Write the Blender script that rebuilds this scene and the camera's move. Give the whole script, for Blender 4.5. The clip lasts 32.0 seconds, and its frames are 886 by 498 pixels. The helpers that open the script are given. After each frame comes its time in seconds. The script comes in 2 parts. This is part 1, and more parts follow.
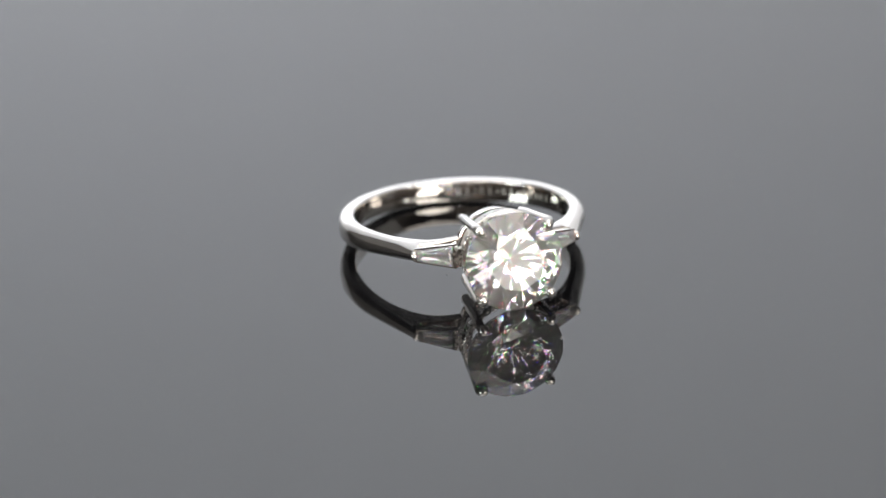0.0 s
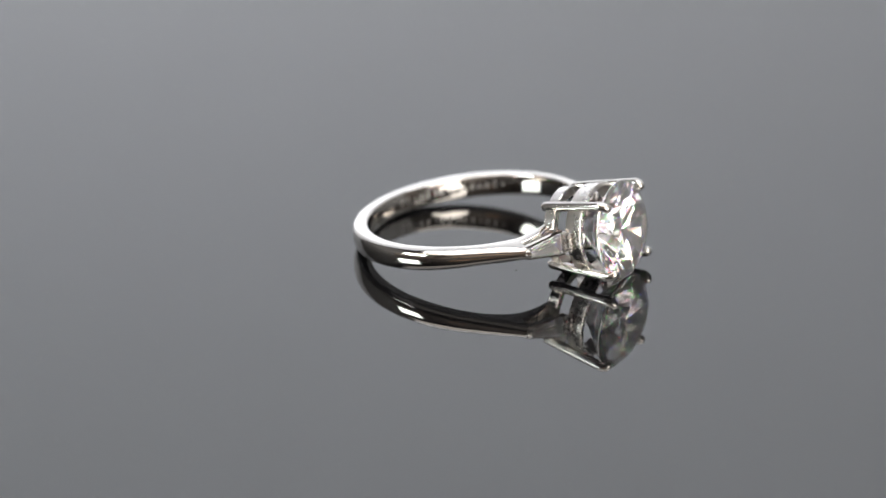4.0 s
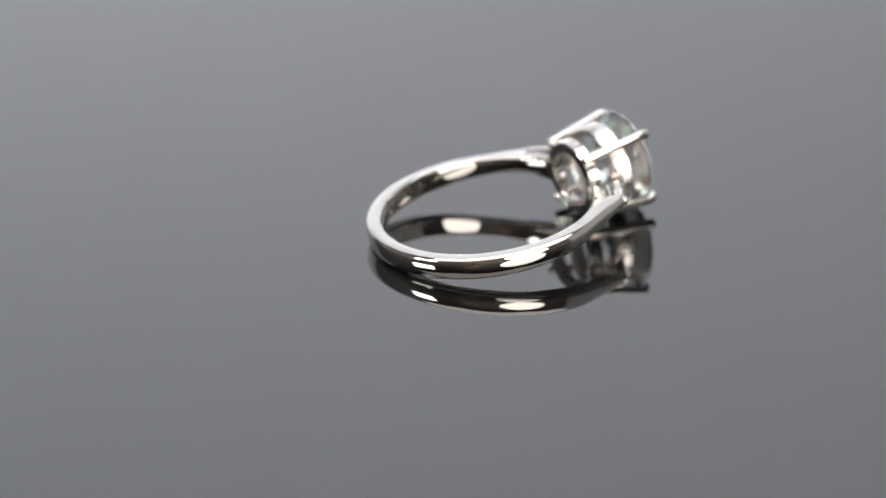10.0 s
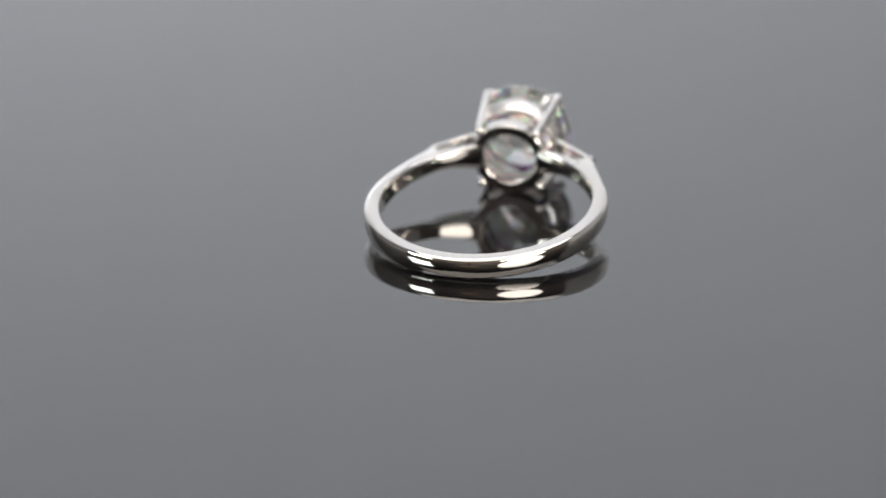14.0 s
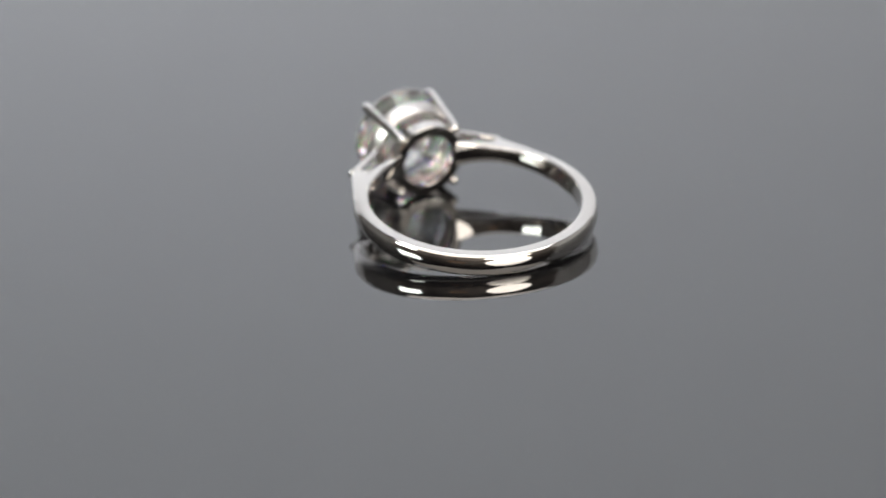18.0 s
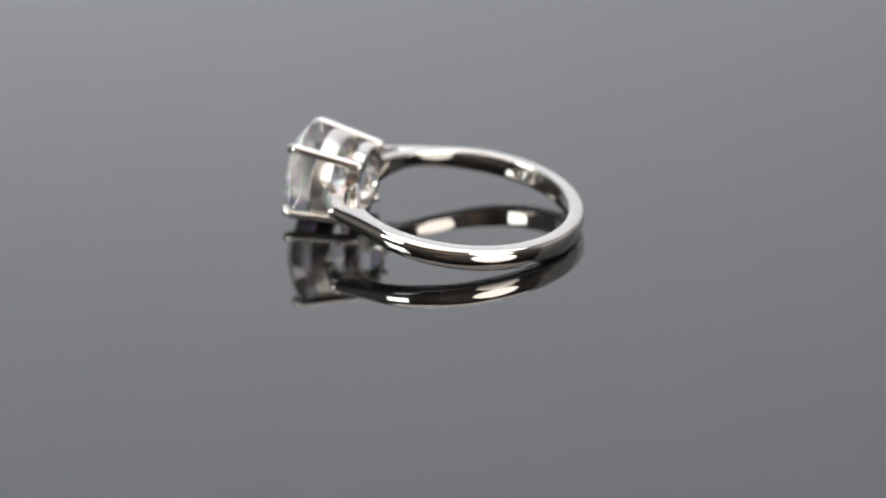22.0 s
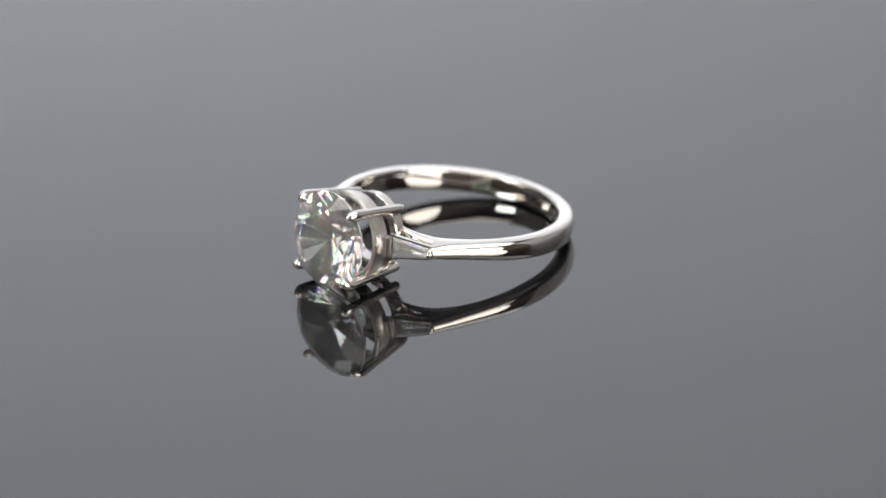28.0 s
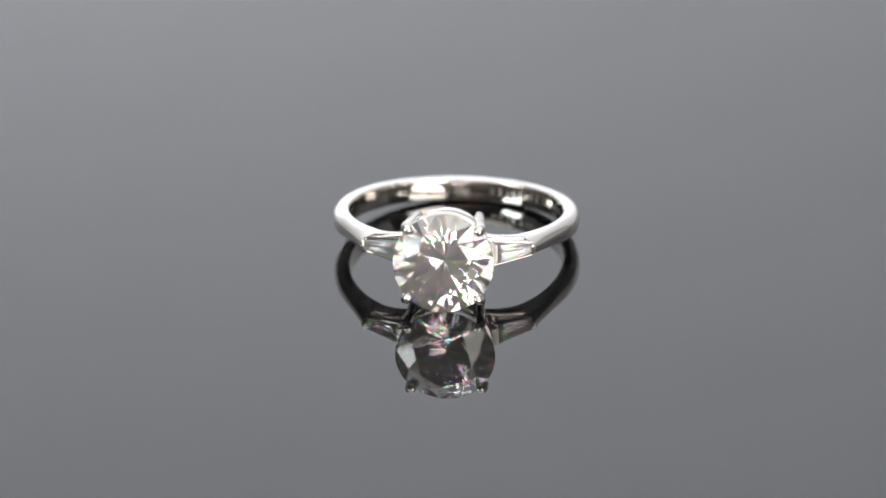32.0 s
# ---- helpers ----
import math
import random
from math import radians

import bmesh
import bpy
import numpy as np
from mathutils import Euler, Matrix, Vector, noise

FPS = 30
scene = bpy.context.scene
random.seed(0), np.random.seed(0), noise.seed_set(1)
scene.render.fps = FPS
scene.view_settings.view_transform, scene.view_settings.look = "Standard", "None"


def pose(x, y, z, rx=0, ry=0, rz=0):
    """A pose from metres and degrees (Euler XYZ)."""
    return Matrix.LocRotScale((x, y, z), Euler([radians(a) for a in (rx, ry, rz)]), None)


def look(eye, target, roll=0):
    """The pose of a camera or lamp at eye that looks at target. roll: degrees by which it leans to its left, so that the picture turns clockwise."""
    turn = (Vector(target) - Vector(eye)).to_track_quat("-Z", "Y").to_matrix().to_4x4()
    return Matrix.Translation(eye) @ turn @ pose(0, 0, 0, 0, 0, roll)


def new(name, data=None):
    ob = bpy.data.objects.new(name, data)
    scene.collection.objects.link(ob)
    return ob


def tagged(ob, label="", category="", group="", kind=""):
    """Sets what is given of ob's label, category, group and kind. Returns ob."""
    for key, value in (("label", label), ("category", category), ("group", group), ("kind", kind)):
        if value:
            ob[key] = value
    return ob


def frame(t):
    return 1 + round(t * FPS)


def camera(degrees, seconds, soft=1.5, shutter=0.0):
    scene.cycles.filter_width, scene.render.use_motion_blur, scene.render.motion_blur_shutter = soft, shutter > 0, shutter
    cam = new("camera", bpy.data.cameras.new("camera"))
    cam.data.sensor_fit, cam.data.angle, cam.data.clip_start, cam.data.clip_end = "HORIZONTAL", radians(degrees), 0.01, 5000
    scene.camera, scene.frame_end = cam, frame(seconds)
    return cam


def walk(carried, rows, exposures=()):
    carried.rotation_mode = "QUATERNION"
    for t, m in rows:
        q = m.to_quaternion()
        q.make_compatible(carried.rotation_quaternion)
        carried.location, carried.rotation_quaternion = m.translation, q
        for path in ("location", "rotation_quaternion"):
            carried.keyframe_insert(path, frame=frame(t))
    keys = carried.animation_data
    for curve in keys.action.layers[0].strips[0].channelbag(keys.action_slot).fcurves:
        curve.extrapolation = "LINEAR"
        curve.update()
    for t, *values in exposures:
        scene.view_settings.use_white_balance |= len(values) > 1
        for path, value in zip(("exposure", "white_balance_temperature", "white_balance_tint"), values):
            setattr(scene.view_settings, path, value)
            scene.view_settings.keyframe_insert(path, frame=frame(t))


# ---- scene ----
cam = camera(9.42, 32.0, 1.5)
EYE, AIM = (-0.002282, -0.40732, 0.17333), (-0.002282, 0.0, -0.000967)
walk(cam, [(0.0, look(EYE, AIM, -1.171)), (32.0, look(EYE, AIM, -1.171))],
     [(0.0, 0.0), (7.0, 0.01), (12.0, 0.045), (15.0, 0.04), (19.0, 0.0), (32.0, 0.0)])
cam.data.dof.use_dof = True
cam.data.dof.focus_distance = 0.431
cam.data.dof.aperture_fstop = 21.0

MM = 0.001
TURN_START, TURN_RATE = -72.71, 10.56  # degrees, degrees a second


# ---- light ----
def studio_world():
    w = bpy.data.worlds.new("dim_room")
    scene.world = w
    w.use_nodes = True
    w.node_tree.nodes["Background"].inputs[0].default_value = (0.9, 0.95, 1.0, 1)
    w.node_tree.nodes["Background"].inputs[1].default_value = 0.006


def area_lamp(name, at, sx, sy, watts, color):
    data = bpy.data.lights.new(name, "AREA")
    data.shape, data.size, data.size_y = "RECTANGLE", sx, sy
    data.energy, data.color = watts, color
    ob = new(name, data)
    ob.matrix_world = at
    return ob


studio_world()
# unseen low lamp, added so the backdrop brightens towards its lower left
STRIP = look((-0.10, 0.36, -0.010), (-0.03, 0.545, 0.20))
area_lamp("strip_glow", STRIP, 0.30, 0.05, 1.28, (0.945, 0.96, 1.0))
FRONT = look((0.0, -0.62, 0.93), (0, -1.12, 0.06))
WASH = look((0.12, 0.10, 1.05), (0.16, 0.52, 0.50))
# unseen lamp above, added to wash the backdrop with light
area_lamp("backdrop_glow", WASH, 1.5, 0.70, 9.8, (0.945, 0.96, 1.0))
# unseen lamp high in front, added to brighten the stone
area_lamp("stone_fill", FRONT, 1.5, 1.1, 10.5, (1.0, 0.94, 0.87))
LED_GLOW, SOFTBOX_GLOW = 20.0, 7.0


# ---- materials ----
def material(name, base, rough, metallic=0.0, grain=0.0, scale=400.0, ior=1.5, bump=0.0, rough_var=0.0):
    m = bpy.data.materials.new(name)
    m.use_nodes = True
    nt = m.node_tree
    p = nt.nodes["Principled BSDF"]
    p.inputs["Base Color"].default_value = (*base, 1)
    p.inputs["Roughness"].default_value = rough
    p.inputs["Metallic"].default_value = metallic
    p.inputs["IOR"].default_value = ior
    co = nt.nodes.new("ShaderNodeTexCoord")
    if grain or rough_var or bump:
        n1 = nt.nodes.new("ShaderNodeTexNoise")
        n1.inputs["Scale"].default_value, n1.inputs["Detail"].default_value = scale, 5
        n2 = nt.nodes.new("ShaderNodeTexNoise")
        n2.inputs["Scale"].default_value, n2.inputs["Detail"].default_value = scale * 0.12, 3
        nt.links.new(co.outputs["Object"], n1.inputs["Vector"])
        nt.links.new(co.outputs["Object"], n2.inputs["Vector"])
        mix = nt.nodes.new("ShaderNodeMath")
        mix.operation = "ADD"
        nt.links.new(n1.outputs["Fac"], mix.inputs[0])
        nt.links.new(n2.outputs["Fac"], mix.inputs[1])
        if grain:
            r = nt.nodes.new("ShaderNodeMapRange")
            r.inputs[1].default_value, r.inputs[2].default_value = 0.6, 1.4
            r.inputs[3].default_value, r.inputs[4].default_value = 1 - grain, 1 + grain
            nt.links.new(mix.outputs[0], r.inputs[0])
            c = nt.nodes.new("ShaderNodeVectorMath")
            c.operation = "SCALE"
            c.inputs[0].default_value = base
            nt.links.new(r.outputs[0], c.inputs["Scale"])
            nt.links.new(c.outputs[0], p.inputs["Base Color"])
        if rough_var:
            r = nt.nodes.new("ShaderNodeMapRange")
            r.inputs[1].default_value, r.inputs[2].default_value = 0.7, 1.3
            r.inputs[3].default_value, r.inputs[4].default_value = max(0.0, rough - rough_var), rough + rough_var
            nt.links.new(mix.outputs[0], r.inputs[0])
            nt.links.new(r.outputs[0], p.inputs["Roughness"])
        if bump:
            b = nt.nodes.new("ShaderNodeBump")
            b.inputs["Strength"].default_value, b.inputs["Distance"].default_value = bump, 0.2 / scale
            nt.links.new(n1.outputs["Fac"], b.inputs["Height"])
            nt.links.new(b.outputs[0], p.inputs["Normal"])
    return m


def gem_material(name, ior, fire, split=0.05, worn=0.06, haze=0.08):
    """Clear cut stone with a white haze mixed in that lifts its dark facets. Most of it is plain glass; a share is
    split into red, green and blue with an index each, and a share is scattered by fine polishing marks."""
    m = bpy.data.materials.new(name)
    m.use_nodes = True
    nt = m.node_tree
    nt.nodes.remove(nt.nodes["Principled BSDF"])
    lobes = [((1 - split - worn,) * 3, 0.0, ior), ((worn,) * 3, 0.15, ior)]
    lobes += [(tuple(split if j == i else 0.0 for j in range(3)), 0.0, ior + (i - 1) * fire) for i in range(3)]
    last = None
    for c, rough, n in lobes:
        g = nt.nodes.new("ShaderNodeBsdfGlass")
        g.inputs["Color"].default_value = (*c, 1)
        g.inputs["Roughness"].default_value = rough
        g.inputs["IOR"].default_value = n
        if last is None:
            last = g
        else:
            a = nt.nodes.new("ShaderNodeAddShader")
            nt.links.new(last.outputs[0], a.inputs[0])
            nt.links.new(g.outputs[0], a.inputs[1])
            last = a
    # even white haze added over the stone to brighten its dark facets
    dust = nt.nodes.new("ShaderNodeBsdfDiffuse")
    dust.inputs["Color"].default_value = (0.85, 0.85, 0.86, 1)
    mix = nt.nodes.new("ShaderNodeMixShader")
    mix.inputs[0].default_value = haze
    nt.links.new(last.outputs[0], mix.inputs[1])
    nt.links.new(dust.outputs[0], mix.inputs[2])
    nt.links.new(mix.outputs[0], nt.nodes["Material Output"].inputs["Surface"])
    return m


def glow_material(name, color, strength):
    m = bpy.data.materials.new(name)
    m.use_nodes = True
    p = m.node_tree.nodes["Principled BSDF"]
    p.inputs["Base Color"].default_value = (0.8, 0.8, 0.8, 1)
    p.inputs["Emission Color"].default_value = (*color, 1)
    p.inputs["Emission Strength"].default_value = strength
    return m


SILVER = material("polished_silver", (0.78, 0.74, 0.70), 0.06, 1.0, 0.02, 1500.0, rough_var=0.02, bump=0.01)
SATIN = material("satin_silver", (0.79, 0.75, 0.715), 0.15, 1.0, 0.03, 1800.0, rough_var=0.04, bump=0.05)
SILVER_CAST = material("cast_silver", (0.80, 0.76, 0.725), 0.30, 1.0, 0.06, 2500.0, rough_var=0.08, bump=0.25)
STAMP = material("stamped_hollow", (0.62, 0.60, 0.57), 0.32, 1.0, 0.15, 3000.0, rough_var=0.08, bump=0.9)
CZ = gem_material("clear_zirconia", 2.16, 0.08)
CZ_SIDE = gem_material("clear_baguette", 2.16, 0.05, 0.05, 0.22, 0.16)
FROSTED = gem_material("frosted_girdle", 2.16, 0.0, 0.0, 0.45, 0.45)
BLACK_GLASS = material("black_glass", (0.004, 0.004, 0.0045), 0.0, 0.0, ior=1.85)
BLACK_PLASTIC = material("black_plastic", (0.02, 0.02, 0.021), 0.4, 0.0, 0.15, 300.0, bump=0.1)
PAPER = material("white_paper", (0.765, 0.785, 0.82), 0.9, 0.0, 0.015, 60.0, bump=0.05)
WALL_PAINT = material("wall_paint", (0.33, 0.295, 0.27), 0.85, 0.0, 0.1, 20.0, bump=0.1)
FLOOR_LINO = material("grey_lino", (0.10, 0.095, 0.09), 0.5, 0.0, 0.2, 15.0, bump=0.05)
TABLE_LAMINATE = material("dark_laminate", (0.05, 0.047, 0.045), 0.45, 0.0, 0.15, 40.0, bump=0.05)
TAN_CARD = material("tan_card", (0.62, 0.40, 0.27), 0.8, 0.0, 0.08, 40.0, bump=0.1)
DUST = material("dust", (0.13, 0.13, 0.125), 0.9, 0.0, 0.1, 3000.0)
GREY_CARD = material("grey_card", (0.15, 0.145, 0.14), 0.85, 0.0, 0.05, 50.0, bump=0.05)
FOAM = material("foam_board", (0.45, 0.44, 0.43), 0.8, 0.0, 0.03, 50.0, bump=0.05)
STEEL = material("grey_steel", (0.35, 0.35, 0.36), 0.35, 1.0, 0.05, 80.0)
DIFFUSER = glow_material("softbox_diffuser", (1.0, 0.945, 0.87), SOFTBOX_GLOW)
LED = glow_material("led_tube", (0.92, 1.0, 0.965), LED_GLOW)


# ---- building blocks ----
def part(name, bm, mat, parent=None, label="", smooth=True, angle=40.0):
    me = bpy.data.meshes.new(name)
    bmesh.ops.recalc_face_normals(bm, faces=bm.faces)
    for f in bm.faces:
        f.smooth = smooth
    if smooth:
        for e in bm.edges:
            if len(e.link_faces) == 2 and e.calc_face_angle(0.0) > radians(angle):
                e.smooth = False
    bm.to_mesh(me)
    bm.free()
    me.materials.append(mat)
    ob = new(name, me)
    if parent is not None:
        ob.parent = parent
    if label:
        tagged(ob, label)
    return ob


def thing(name, label, category, group="", kind="", at=None):
    ob = new(name)
    ob.empty_display_size = 0.01
    if at is not None:
        ob.matrix_basis = at
    return tagged(ob, label, category, group, kind)


def sweep(sections, closed=False):
    """A skin over rings of points; the ends are capped unless the sweep closes on itself."""
    bm = bmesh.new()
    rings = [[bm.verts.new(p) for p in s] for s in sections]
    n = len(rings[0])
    pairs = list(zip(rings, rings[1:])) + ([(rings[-1], rings[0])] if closed else [])
    for a, b in pairs:
        for i in range(n):
            bm.faces.new((a[i], a[(i + 1) % n], b[(i + 1) % n], b[i]))
    if not closed:
        bm.faces.new(rings[0])
        bm.faces.new(rings[-1])
    return bm


def box_bm(x0, x1, y0, y1, z0, z1, bevel=0.0, segments=2):
    bm = bmesh.new()
    bmesh.ops.create_cube(bm, size=1.0)
    for v in bm.verts:
        v.co = ((x0 + x1) / 2 + v.co.x * (x1 - x0), (y0 + y1) / 2 + v.co.y * (y1 - y0), (z0 + z1) / 2 + v.co.z * (z1 - z0))
    if bevel:
        bmesh.ops.bevel(bm, geom=bm.edges[:], offset=bevel, segments=segments, affect="EDGES")
    return bm


def lathe(profile, steps=64, axis="z"):
    """A closed profile of (radius, height) turned about z or x."""
    secs = []
    for i in range(steps):
        a = 2 * math.pi * i / steps
        c, s = math.cos(a), math.sin(a)
        secs.append([(r * c, r * s, h) if axis == "z" else (h, r * c, r * s) for r, h in profile])
    bm = sweep(secs, True)
    bmesh.ops.remove_doubles(bm, verts=bm.verts, dist=1e-8)
    return bm


def tube(path, radii, sides=16):
    """A round bar along a path, with domed ends when the last radii shrink."""
    secs = []
    pts = [Vector(p) for p in path]
    for i, p in enumerate(pts):
        d = (pts[min(i + 1, len(pts) - 1)] - pts[max(i - 1, 0)]).normalized()
        u = d.orthogonal().normalized() if i == 0 else (u - d * u.dot(d)).normalized()
        v = d.cross(u)
        secs.append([p + (u * math.cos(2 * math.pi * k / sides) + v * math.sin(2 * math.pi * k / sides)) * radii[i] for k in range(sides)])
    return sweep(secs)


def domed(path, r, sides=16, start=True, end=True):
    """tube() with hemispherical ends."""
    pts, rad = [], []
    p = [Vector(q) for q in path]
    d0, d1 = (p[1] - p[0]).normalized(), (p[-1] - p[-2]).normalized()
    if start:
        for k in range(5):
            a = math.pi / 2 * k / 5
            pts.append(p[0] - d0 * r * math.cos(a) if k else p[0] - d0 * r)
            rad.append(max(r * math.sin(a), r * 0.12))
    pts += p
    rad += [r] * len(p)
    if end:
        for k in range(4, -1, -1):
            a = math.pi / 2 * k / 5
            pts.append(p[-1] + d1 * r * math.cos(a))
            rad.append(max(r * math.sin(a), r * 0.12))
    return tube(pts, rad, sides)


def clipped(bm, planes):
    """Cuts a convex solid by (point, outward normal) planes and closes every cut."""
    for co, no in planes:
        geom = bm.verts[:] + bm.edges[:] + bm.faces[:]
        cut = bmesh.ops.bisect_plane(bm, geom=geom, plane_co=co, plane_no=no, clear_outer=True, dist=1e-7)
        edges = [e for e in cut["geom_cut"] if isinstance(e, bmesh.types.BMEdge)]
        edges = [e for e in edges if e.is_valid and e.is_boundary]
        if len(edges) > 2:
            bmesh.ops.contextual_create(bm, geom=edges)
    return bm


# ---- the ring: its hole's axis is z, its stone looks along +x; sizes in millimetres, built in metres ----
R_IN, R_OUT, HALF = 8.74, 10.10, 0.945
SHOULDER = 37.5


def smooth01(t):
    t = max(0.0, min(1.0, t))
    return t * t * (3 - 2 * t)


def shank_section(phi, r0, r1, hz, n=6, dome=0.21, dome_in=0.06, round_off=0.26):
    """Band profile, domed outside and a little inside, with rounded edges, in millimetres, turned to phi."""
    cr, ci = min(round_off, hz * 0.72, (r1 - r0) * 0.42), min(0.20, (r1 - r0) * 0.2)
    dome, dome_in = min(dome, (r1 - r0) * 0.27), min(dome_in, (r1 - r0) * 0.1)
    ro, ri = r1 - dome, r0 + dome_in
    out = []

    def corner(cx, cz, c, a0):
        for k in range(n + 1):
            a = radians(a0 + 90 * k / n)
            out.append((cx + c * math.cos(a), cz + c * math.sin(a)))

    def face(z0, z1, m=5):
        for k in range(1, m):
            out.append((None, z0 + (z1 - z0) * k / m))

    corner(ro - cr, hz - cr, cr, 0)
    corner(ri + ci, hz - ci, ci, 90)
    mid0 = len(out)
    face(hz - ci, ci - hz)
    mid1 = len(out)
    corner(ri + ci, ci - hz, ci, 180)
    corner(ro - cr, cr - hz, cr, 270)
    face(cr - hz, hz - cr)
    pts = []
    c, s = math.cos(phi), math.sin(phi)
    for i, (r, z) in enumerate(out):
        inner = mid0 <= i < mid1
        if r is None:
            r = ri if inner else ro
        swell = 1 - (z / hz) ** 2
        if inner or r < (r0 + r1) / 2:
            r -= dome_in * swell
        else:
            r += dome * swell
        pts.append((r * c * MM, r * s * MM, z * MM))
    return pts


def shank_size(deg):
    """Outer radius and half height at an angle from the head."""
    d = min(deg, 360 - deg)
    # the shoulder runs straight on from the round, along its tangent
    return R_OUT / math.cos(radians(max(0.0, 65.0 - d))), HALF - 0.22 * smooth01((92 - d) / 52)


def brilliant(radius):
    """Round brilliant, 57 facets and a girdle; the table looks along +x, the girdle's top at x = 0."""
    R = radius
    bm = bmesh.new()
    bmesh.ops.create_cone(bm, cap_ends=True, segments=96, radius1=R, radius2=R, depth=2 * R)
    tan, cos, sin = math.tan, math.cos, math.sin
    girdle = 0.05 * R
    r_t = 0.565 * R
    planes = []

    cut = random.Random(11)

    def plane(az, point_r, point_z, slope, up):
        a, s = radians(az), radians(slope + cut.uniform(-0.5, 0.5))
        n = Vector((cos(a) * sin(s), sin(a) * sin(s), cos(s) * up))
        planes.append((Vector((point_r * cos(a), point_r * sin(a), point_z)), n))

    table_z = (R - r_t) * tan(radians(30.5))
    planes.append((Vector((0, 0, table_z)), Vector((0, 0, 1))))
    half = radians(22.5)
    for k in range(8):
        plane(45 * k, R, 0.0, 30.5, 1)
        plane(45 * k + 22.5, r_t * cos(half), table_z, 18.0, 1)
        plane(45 * k, R, -girdle, 42.4, -1)
        for s in (-11.25, 11.25):
            plane(45 * k + s, R * cos(radians(11.25)), 0.0, 36.0, 1)
            plane(45 * k + s, R * cos(radians(11.25)), -girdle, 43.3, -1)
    clipped(bm, planes)
    bmesh.ops.remove_doubles(bm, verts=bm.verts, dist=R * 1e-4)
    turn = Matrix(((0, 0, 1), (1, 0, 0), (0, 1, 0)))
    bmesh.ops.transform(bm, matrix=turn.to_4x4() @ Matrix.Rotation(radians(9), 4, "Z"), verts=bm.verts)
    return bm


def baguette(length, wide, narrow, depth):
    """Tapered step cut: length along +y from the wide end at 0, face towards +x."""
    def loop(x, f, e):
        w, n = wide / 2 * (1 - f), narrow / 2 * (1 - f)
        return [(x * MM, e * MM, -w * MM), (x * MM, e * MM, w * MM), (x * MM, (length - e) * MM, n * MM), (x * MM, (length - e) * MM, -n * MM)]
    return sweep([loop(-depth, 0.88, 0.55), loop(-depth * 0.66, 0.5, 0.34), loop(-0.12, 0.0, 0.0), loop(-0.06, 0.0, 0.0), loop(0.10, 0.2, 0.12), loop(0.18, 0.42, 0.3)])


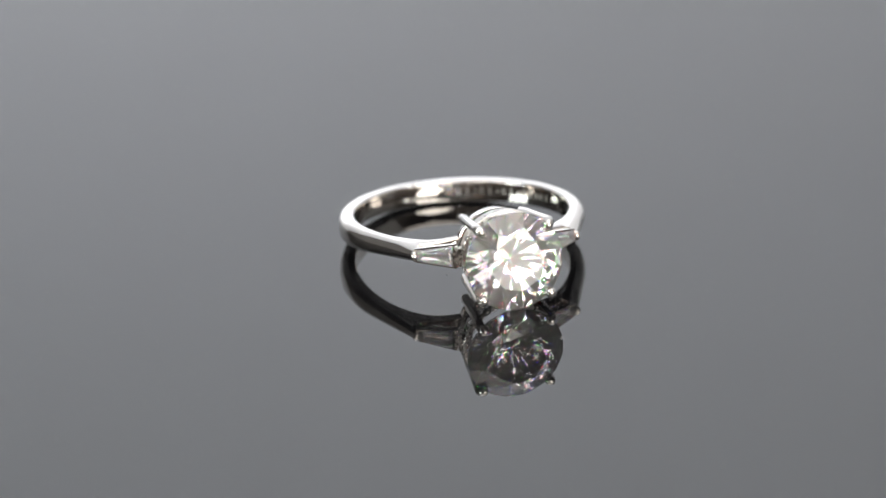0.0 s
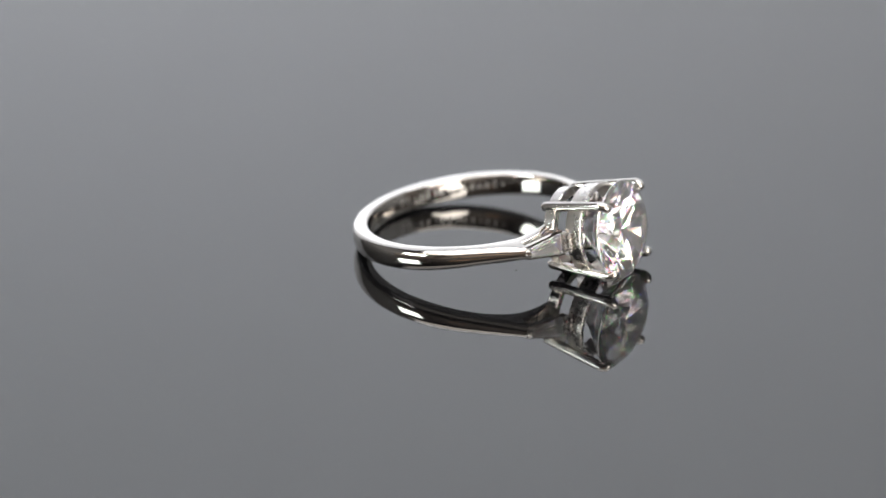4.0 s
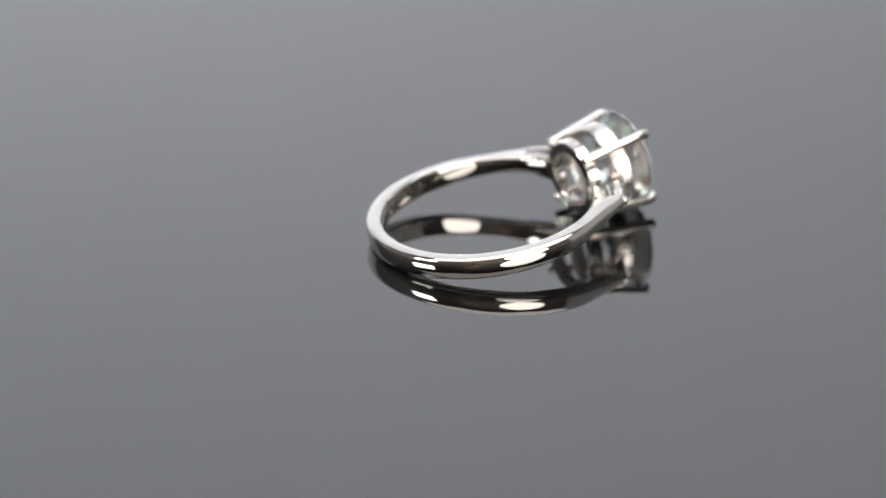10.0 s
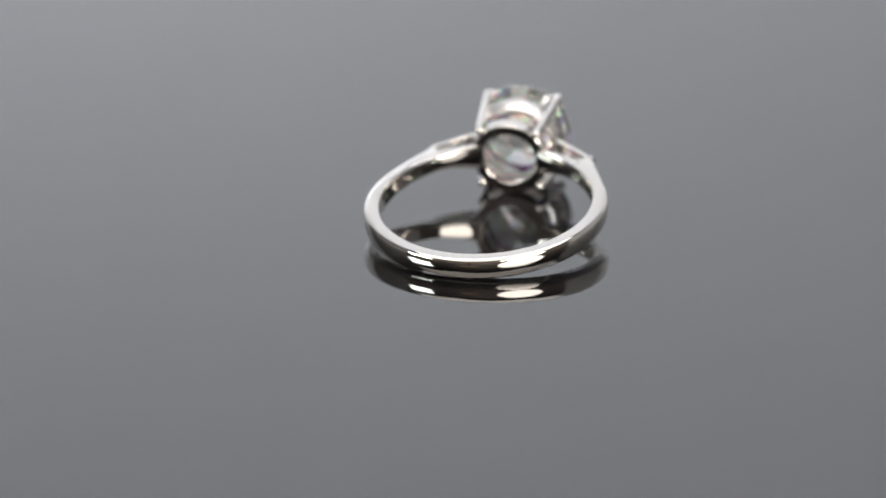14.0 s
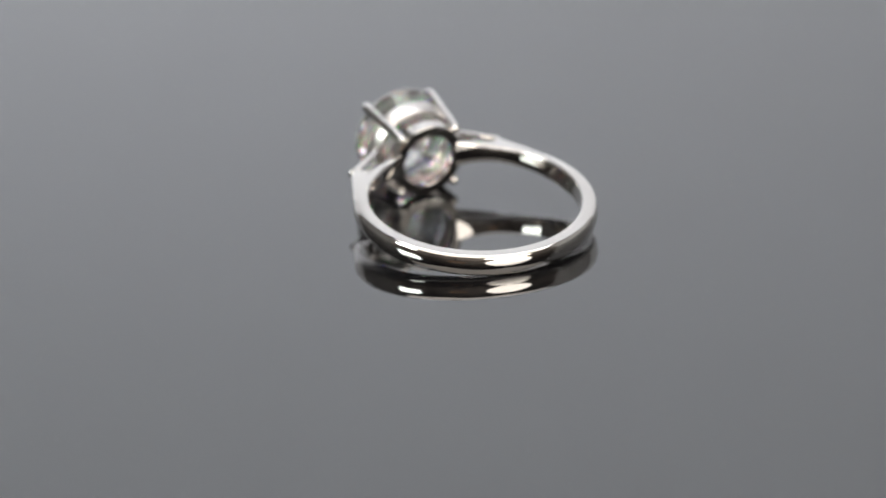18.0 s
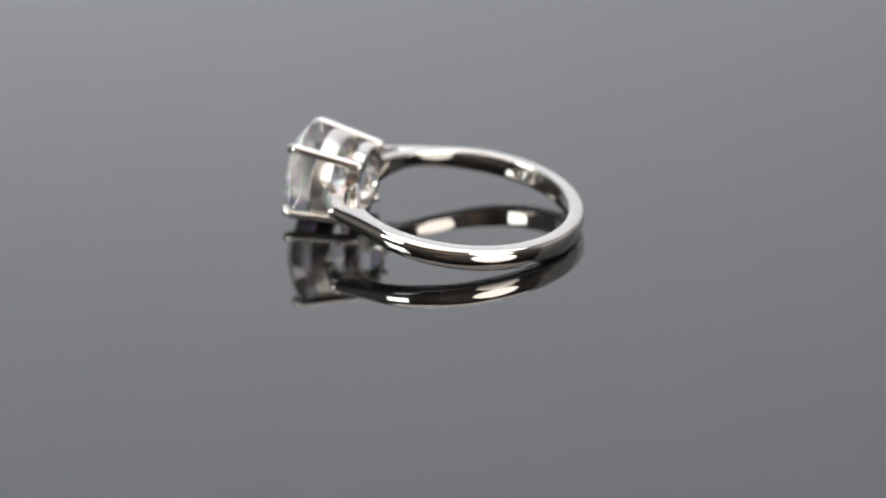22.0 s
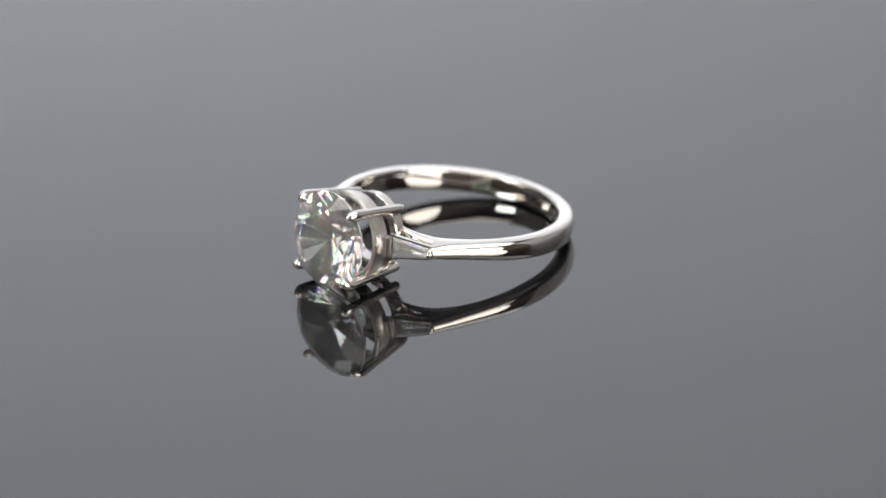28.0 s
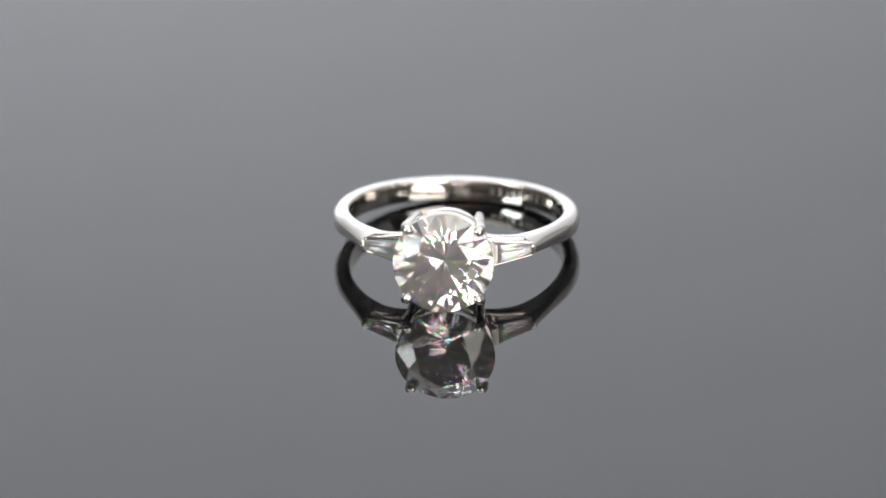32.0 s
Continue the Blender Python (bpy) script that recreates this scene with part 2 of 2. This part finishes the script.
def ring():
    top = thing("ring", "polished silver ring with clear round stone, lying on black glass", "ring")
    # shank, round to the two tips beside the baguettes
    secs = []
    n = 200
    for i in range(n + 1):
        deg = SHOULDER + (360 - 2 * SHOULDER) * i / n
        r1, hz = shank_size(deg)
        # towards each tip the outer half grows slimmer
        taper = 0.20 * smooth01((72 - min(deg, 360 - deg)) / 36)
        near = min(deg, 360 - deg)
        sec = shank_section(radians(deg), R_IN, r1, hz, round_off=0.26 + 0.28 * smooth01((125 - near) / 55))
        drop = 0.11 * smooth01((min(deg, 360 - deg) - 45) / 50) * MM
        secs.append([(x, y, -drop + z * (1 - taper * smooth01((math.hypot(x, y) / MM - 9.8) / 1.1))) for x, y, z in sec])
    part("shank", sweep(secs), SILVER, top, "polished silver band with a domed outside", angle=60)
    for side in (1, -1):
        # inner branch of the fork, flaring towards the basket
        secs = []
        for i in range(17):
            k = i / 16
            deg = SHOULDER + 2.0 - (SHOULDER + 2.0 - 17.0) * k
            r1, hz = shank_size(max(deg, SHOULDER))
            secs.append(shank_section(radians(deg) * side, R_IN - 0.15 * k, 10.14 - 0.84 * k, hz - 0.012 + 0.46 * k ** 1.6, 4))
        part("shoulder", sweep(secs), SILVER, top, angle=60)
        # beaded edge in the slit
        for i in range(7):
            a = radians((SHOULDER - 1.0 - 1.5 * i) * side)
            z = 0.50 + 0.03 * i
            p = Vector(((10.18 - 0.03 * i) * math.cos(a), (10.18 - 0.03 * i) * math.sin(a), z)) * MM
            part("milgrain_bead", domed([p - Vector((0, 0, 0.10 * MM)), p], 0.085 * MM, 8), SILVER_CAST, top)
        # baguette and its channel
        wide_end = Vector((10.52, 4.10, 0.0))
        small_end = Vector((9.02, 6.70, 0.0))
        along = (small_end - wide_end)
        length = along.length
        ux = along.normalized()
        face = Vector((ux.y, -ux.x, 0))
        frame_m = Matrix(((face.x, ux.x, 0, wide_end.x * MM), (face.y, ux.y, 0, wide_end.y * MM), (0, 0, 1, 0), (0, 0, 0, 1)))
        if side < 0:
            frame_m = Matrix.Diagonal((1, -1, 1, 1)) @ frame_m
        bm = baguette(length, 1.78, 0.86, 0.82)
        bmesh.ops.transform(bm, matrix=frame_m, verts=bm.verts)
        part("baguette", bm, CZ_SIDE, top, "clear tapered baguette stone", smooth=False)
        for s in (1, -1):
            def wall(y, h):
                z0, z1 = h * s, (h + 0.12) * s
                return [(-0.14 * MM, y * MM, z0 * MM), (-0.14 * MM, y * MM, z1 * MM), (-0.62 * MM, y * MM, z1 * MM), (-0.62 * MM, y * MM, z0 * MM)]
            bm = sweep([wall(-0.25, 0.91), wall(length * 0.5, 0.67), wall(length + 0.25, 0.42)])
            bmesh.ops.bevel(bm, geom=bm.edges[:], offset=0.04 * MM, segments=2, affect="EDGES")
            bmesh.ops.transform(bm, matrix=frame_m, verts=bm.verts)
            part("channel_wall", bm, SILVER, top, angle=60)
        # bead that holds the narrow end
        bm = domed([(0.02 * MM, (length + 0.16) * MM, -0.14 * MM), (0.10 * MM, (length + 0.16) * MM, 0.0), (0.02 * MM, (length + 0.16) * MM, 0.14 * MM)], 0.27 * MM, 12)
        bmesh.ops.transform(bm, matrix=frame_m, verts=bm.verts)
        part("bead", bm, SILVER, top, "small silver bead")
        # pair of bars between baguette and basket
        for k in range(2):
            bm = box_bm(-0.7 * MM, (0.22 + 0.12 * k) * MM, (-0.34 - 0.36 * k) * MM, (-0.06 - 0.36 * k) * MM, -0.78 * MM, 0.78 * MM, 0.06 * MM)
            bmesh.ops.transform(bm, matrix=frame_m, verts=bm.verts)
            part("end_bar", bm, SILVER_CAST, top, angle=60)
    # worn stamp inside the band, too faint to read
    for i in range(15):
        w = 1.0 + 0.6 * ((i * 7) % 3)
        a0 = 104.0 + 4.2 * i
        secs = []
        for k in range(4):
            a = radians(a0 + w * k / 3)
            c, d = math.cos(a), math.sin(a)
            h = 0.17 + 0.06 * ((i * 5) % 3)
            secs.append([((R_IN - e) * c * MM, (R_IN - e) * d * MM, z * MM) for e, z in ((-0.06, -h - 0.06), (0.004, -h - 0.06), (0.004, h - 0.06), (-0.06, h - 0.06))])
        part("stamp_mark", sweep(secs), STAMP, top, smooth=False)
    # basket
    part("base_ring", lathe([(2.28 * MM, 8.34 * MM), (2.34 * MM, 8.28 * MM), (3.10 * MM, 8.28 * MM), (3.18 * MM, 8.36 * MM), (3.3 * MM, 9.20 * MM), (3.24 * MM, 9.28 * MM), (2.5 * MM, 9.28 * MM), (2.42 * MM, 9.2 * MM)], 72, "x"), SATIN, top, "silver ring at the foot of the basket", angle=25)
    part("seat_ring", lathe([(3.1 * MM, 10.65 * MM), (3.45 * MM, 10.5 * MM), (3.57 * MM, 10.6 * MM), (3.76 * MM, 11.95 * MM), (3.66 * MM, 12.06 * MM), (3.4 * MM, 12.06 * MM), (3.1 * MM, 11.7 * MM)], 72, "x"), SILVER_CAST, top, "silver ring under the stone", angle=50)
    for a in (45, 135, 225, 315):
        c, s = math.cos(radians(a)), math.sin(radians(a))
        path = [(x * MM, r * c * MM, r * s * MM) for x, r in ((8.45, 3.50), (10.0, 3.72), (12.0, 3.98), (13.3, 4.16), (13.85, 4.22), (14.1, 4.12), (14.22, 3.98))]
        part("prong", domed(path, 0.41 * MM, 16), SATIN, top)
    bm = brilliant(4.03 * MM)
    bmesh.ops.translate(bm, vec=(13.84 * MM, 0, 0), verts=bm.verts)
    stone = part("stone", bm, CZ, top, "large clear round brilliant stone", smooth=False)
    stone.data.materials.append(FROSTED)
    for f in stone.data.polygons:
        if abs(f.normal.x) < 0.05:
            f.material_index = 1
    return top


# ---- the place ----
# Walls and ceiling are unseen, set near and pale to throw light on the stone.
def room():
    x, y0, y1, z0, z1, w = 1.5, -1.7, 1.2, -0.80, 1.9, 0.1
    for nm, b, mat, lab in (
        ("floor", (-x, x, y0, y1, z0 - w, z0), FLOOR_LINO, "grey linoleum studio floor"),
        ("ceiling", (-x - w, x + w, y0 - w, y1 + w, z1, z1 + w), WALL_PAINT, "unseen warm grey ceiling added to close the room"),
        ("wall_north", (-x, x, y1, y1 + w, z0 - w, z1), WALL_PAINT, "unseen warm grey wall added to close the room"),
        ("wall_south", (-x, x, y0 - w, y0, z0 - w, z1), WALL_PAINT, "unseen warm grey wall added to close the room"),
        ("wall_west", (-x - w, -x, y0 - w, y1 + w, z0 - w, z1), WALL_PAINT, "unseen warm grey wall added to close the room"),
        ("wall_east", (x, x + w, y0 - w, y1 + w, z0 - w, z1), WALL_PAINT, "unseen warm grey wall added to close the room")):
        tagged(part(nm, box_bm(*b), mat, None, "", False), lab, nm.split("_")[0], "", "structure")


def studio_table():
    t = thing("table", "dark laminate studio table carrying the turntable", "table", at=pose(0, 0, -0.80))
    part("tabletop", box_bm(-0.75, 0.75, -0.20, 0.66, 0.73, 0.76, 0.004), TABLE_LAMINATE, t)
    for sx in (-0.70, 0.70):
        for sy in (-0.16, 0.62):
            part("leg", box_bm(sx - 0.02, sx + 0.02, sy - 0.02, sy + 0.02, 0.0, 0.73, 0.003), STEEL, t)


def turntable():
    t = thing("turntable", "motor turntable with a glossy black glass platter", "turntable", at=pose(0, 0, -0.04))
    part("base", lathe([(0.0, 0.0), (0.11, 0.0), (0.115, 0.004), (0.115, 0.028), (0.11, 0.032), (0.0, 0.032)], 96), BLACK_PLASTIC, t, angle=50)
    r = 0.145
    prof = [(0.0, 0.0), (r - 0.001, 0.0), (r, 0.001), (r, 0.005), (r - 0.0008, 0.006), (0.0, 0.006)]
    p = part("platter", lathe(prof, 128), BLACK_GLASS, t, "glossy black glass disc", angle=30)
    p.location = (0, 0, 0.034)
    # specks of dust, carried round by the platter
    for x, y, size, turn in ((6.65, -4.15, 0.10, 20), (-23.7, 19.7, 0.08, 75)):
        bm = bmesh.new()
        bmesh.ops.create_icosphere(bm, subdivisions=1, radius=size * MM)
        for v in bm.verts:
            v.co = Vector((v.co.x * (1.4 + 0.4 * math.sin(40 * v.co.z / MM)), v.co.y * 0.6, v.co.z * 0.25))
        speck = part("dust_speck", bm, DUST, p, "tiny grey fleck of dust")
        speck.matrix_basis = pose(x * MM, y * MM, 0.006 + size * 0.2 * MM, 0, 0, turn)
    return p


def backdrop():
    secs = []
    for i in range(25):
        k = i / 24
        # upright sheet that curls forward at the top
        bend = radians(45.0) * max(0.0, k - 0.6) / 0.4
        r = 0.40
        z = -0.04 + 1.30 * min(k, 0.6) + r * math.sin(bend)
        y = 0.548 - r * (1 - math.cos(bend))
        row = [(-0.62 + 1.24 * j / 16, y) for j in range(17)]
        secs.append([(px, py, z) for px, py in row] + [(px, py + 0.0012, z) for px, py in reversed(row)])
    ob = part("backdrop", sweep(secs), PAPER, None)
    tagged(ob, "plain white paper backdrop behind the turntable", "backdrop", "", "structure")


def moved(bm, m):
    bmesh.ops.transform(bm, matrix=m, verts=bm.verts)
    return bm


def stand_parts(t, head):
    """Pole and three legs under a lamp head whose pose in the thing's space is head."""
    p = head @ Vector((0, 0, 0.05))
    part("pole", tube([(0, 0, 0.16), (0, 0, p.z * 0.6), (p.x, p.y, p.z)], [0.012, 0.011, 0.009], 12), BLACK_PLASTIC, t)
    for k in range(3):
        a = radians(120 * k + 30)
        part("leg", tube([(0, 0, 0.36), (0.28 * math.cos(a), 0.28 * math.sin(a), 0.009)], [0.009, 0.009], 8), BLACK_PLASTIC, t)


def lamp_base(at):
    p = at @ Vector((0, 0, 0.10))
    return pose(p.x, p.y, -0.80)


def led_panel(at):
    base = lamp_base(at)
    t = thing("led_panel", "slim black studio lamp with a row of white led tubes", "studio lamp", at=base)
    m = base.inverted() @ at
    part("housing", moved(box_bm(-0.15, 0.15, -0.085, 0.085, 0.012, 0.034, 0.004), m), BLACK_PLASTIC, t)
    for k in range(4):
        y = -0.06 + 0.04 * k
        part("tube", moved(domed([(-0.105, y, 0.0), (0.105, y, 0.0)], 0.013, 12), m), LED, t, "glowing white led tube")
    stand_parts(t, m)


def softbox(at, w, h):
    base = lamp_base(at)
    t = thing("softbox", "black fabric softbox with a glowing white front", "studio lamp", at=base)
    m = base.inverted() @ at
    rim = [(math.cos(2 * math.pi * k / 32), math.sin(2 * math.pi * k / 32)) for k in range(32)]
    cloth = [[(c * w * 0.5 * f, d * h * 0.5 * f, z) for c, d in rim] for f, z in ((1.0, 0.0), (0.98, -0.006), (0.7, -0.012), (0.3, -0.015))]
    part("diffuser", moved(sweep(cloth), m), DIFFUSER, t, "glowing white diffuser cloth")
    a = [(c * (w / 2 + 0.01), d * (h / 2 + 0.01)) for c, d in rim]
    part("hood", moved(sweep([[(px, py, 0.002) for px, py in a], [(px * 0.3, py * 0.3, 0.20) for px, py in a]]), m), BLACK_PLASTIC, t, smooth=False)
    stand_parts(t, m)


def overhead_bar(at, w, d, flap=0.0):
    """Body of an unseen broad lamp, added above the table and hung from the ceiling."""
    t = thing("unseen_overhead_lamp", "unseen broad black lamp added over the table", "studio lamp", at=at)
    part("hood", box_bm(-w / 2 - 0.02, w / 2 + 0.02, -d / 2 - 0.02, d / 2 + 0.02, 0.01, 0.09, 0.006), BLACK_PLASTIC, t)
    if flap:
        # unseen barn door, added to keep this lamp's light off the backdrop
        part("added_barn_door", box_bm(-w / 2 - 0.2, w / 2 + 0.2, d / 2 + 0.022, d / 2 + 0.026, -flap, 0.08), BLACK_PLASTIC, t, smooth=False)
    inv = at.inverted()
    for x in (-w * 0.44, w * 0.44):
        p = Vector((at.translation.x + x, at.translation.y, 1.90))
        part("rod", tube([(x, 0, 0.08), inv @ p], [0.006, 0.006], 8), STEEL, t)


def added_strip_lamp(at):
    """Body of an unseen low lamp, added to grade the light on the backdrop; it lies on the table."""
    t = thing("added_strip_lamp", "unseen low strip lamp added on the table to grade the backdrop", "studio lamp", at=pose(at.translation.x, at.translation.y, -0.04))
    m = pose(at.translation.x, at.translation.y, -0.04).inverted() @ at
    part("housing", moved(box_bm(-0.155, 0.155, -0.028, 0.028, 0.003, 0.014, 0.002), m), BLACK_PLASTIC, t)
    for x in (-0.13, 0.13):
        part("foot", box_bm(x - 0.012, x + 0.012, -0.02, 0.02, 0.0, 0.022, 0.002), BLACK_PLASTIC, t)


# Unseen card, added only to set how light the band's sides reflect.
def side_board(x, y, turn, tall, mat, label):
    t = thing("added_card", label, "card", "studio cards", at=pose(x, y, -0.04, 0, 0, turn))
    part("board", box_bm(-0.003, 0.003, -0.22, 0.40, 0.0, tall, 0.0008), mat, t)
    part("foot", box_bm(-0.04, 0.04, -0.03, 0.03, 0.0, 0.012, 0.002), BLACK_PLASTIC, t)


def tan_panel(at):
    """Made-up small unlit card before the ring, standing in for an unknown warm patch mirrored in the silver."""
    base = lamp_base(at)
    t = thing("stand_in_panel", "made-up tan card on a stand, for a warm patch mirrored in the silver", "panel", at=base)
    m = base.inverted() @ at
    part("card", moved(box_bm(-0.085, 0.085, -0.05, 0.05, 0.0, 0.004, 0.001), m), TAN_CARD, t)
    stand_parts(t, m)


def toward(azimuth, elevation, distance):
    """A place seen from the ring: azimuth in degrees to the camera's right, counted from the camera's side."""
    a, e = radians(azimuth), radians(elevation)
    return Vector((math.sin(a) * math.cos(e), -math.cos(a) * math.cos(e), math.sin(e))) * distance


CENTRE = (0, 0, 0)
room()
studio_table()
platter = turntable()
backdrop()
led_at = toward(-65, 23, 0.62)
led_panel(look(led_at, CENTRE))
box_at = toward(30, 16.0, 0.75)
softbox(look(box_at, CENTRE), 0.56, 0.42)
tan_panel(look(toward(-17, 15, 0.70), CENTRE))
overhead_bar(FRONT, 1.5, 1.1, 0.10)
overhead_bar(WASH, 1.5, 0.70)
added_strip_lamp(STRIP)
side_board(0.54, 0.10, -6, 0.62, FOAM, "unseen pale grey card added to lighten the band's right side")
side_board(-0.60, 0.12, 6, 0.62, GREY_CARD, "unseen dark grey card added to dim the band's left side")
silver_ring = ring()


# ---- what turns ----
def motions():
    seat = pose(0.001075, -0.001064, 0.002290) @ pose(0, 0, 0, 0, -7.176, 0) @ pose(0, 0, 0, -0.851, 0, 0)
    rows, disc = [], []
    for i in range(321):
        t = i * 0.1
        turn = TURN_START + TURN_RATE * t
        rows.append((t, pose(0, 0, 0, 0, 0, turn) @ seat))
        disc.append((t, pose(0, 0, 0.034, 0, 0, turn)))
    walk(silver_ring, rows)
    walk(platter, disc)


motions()
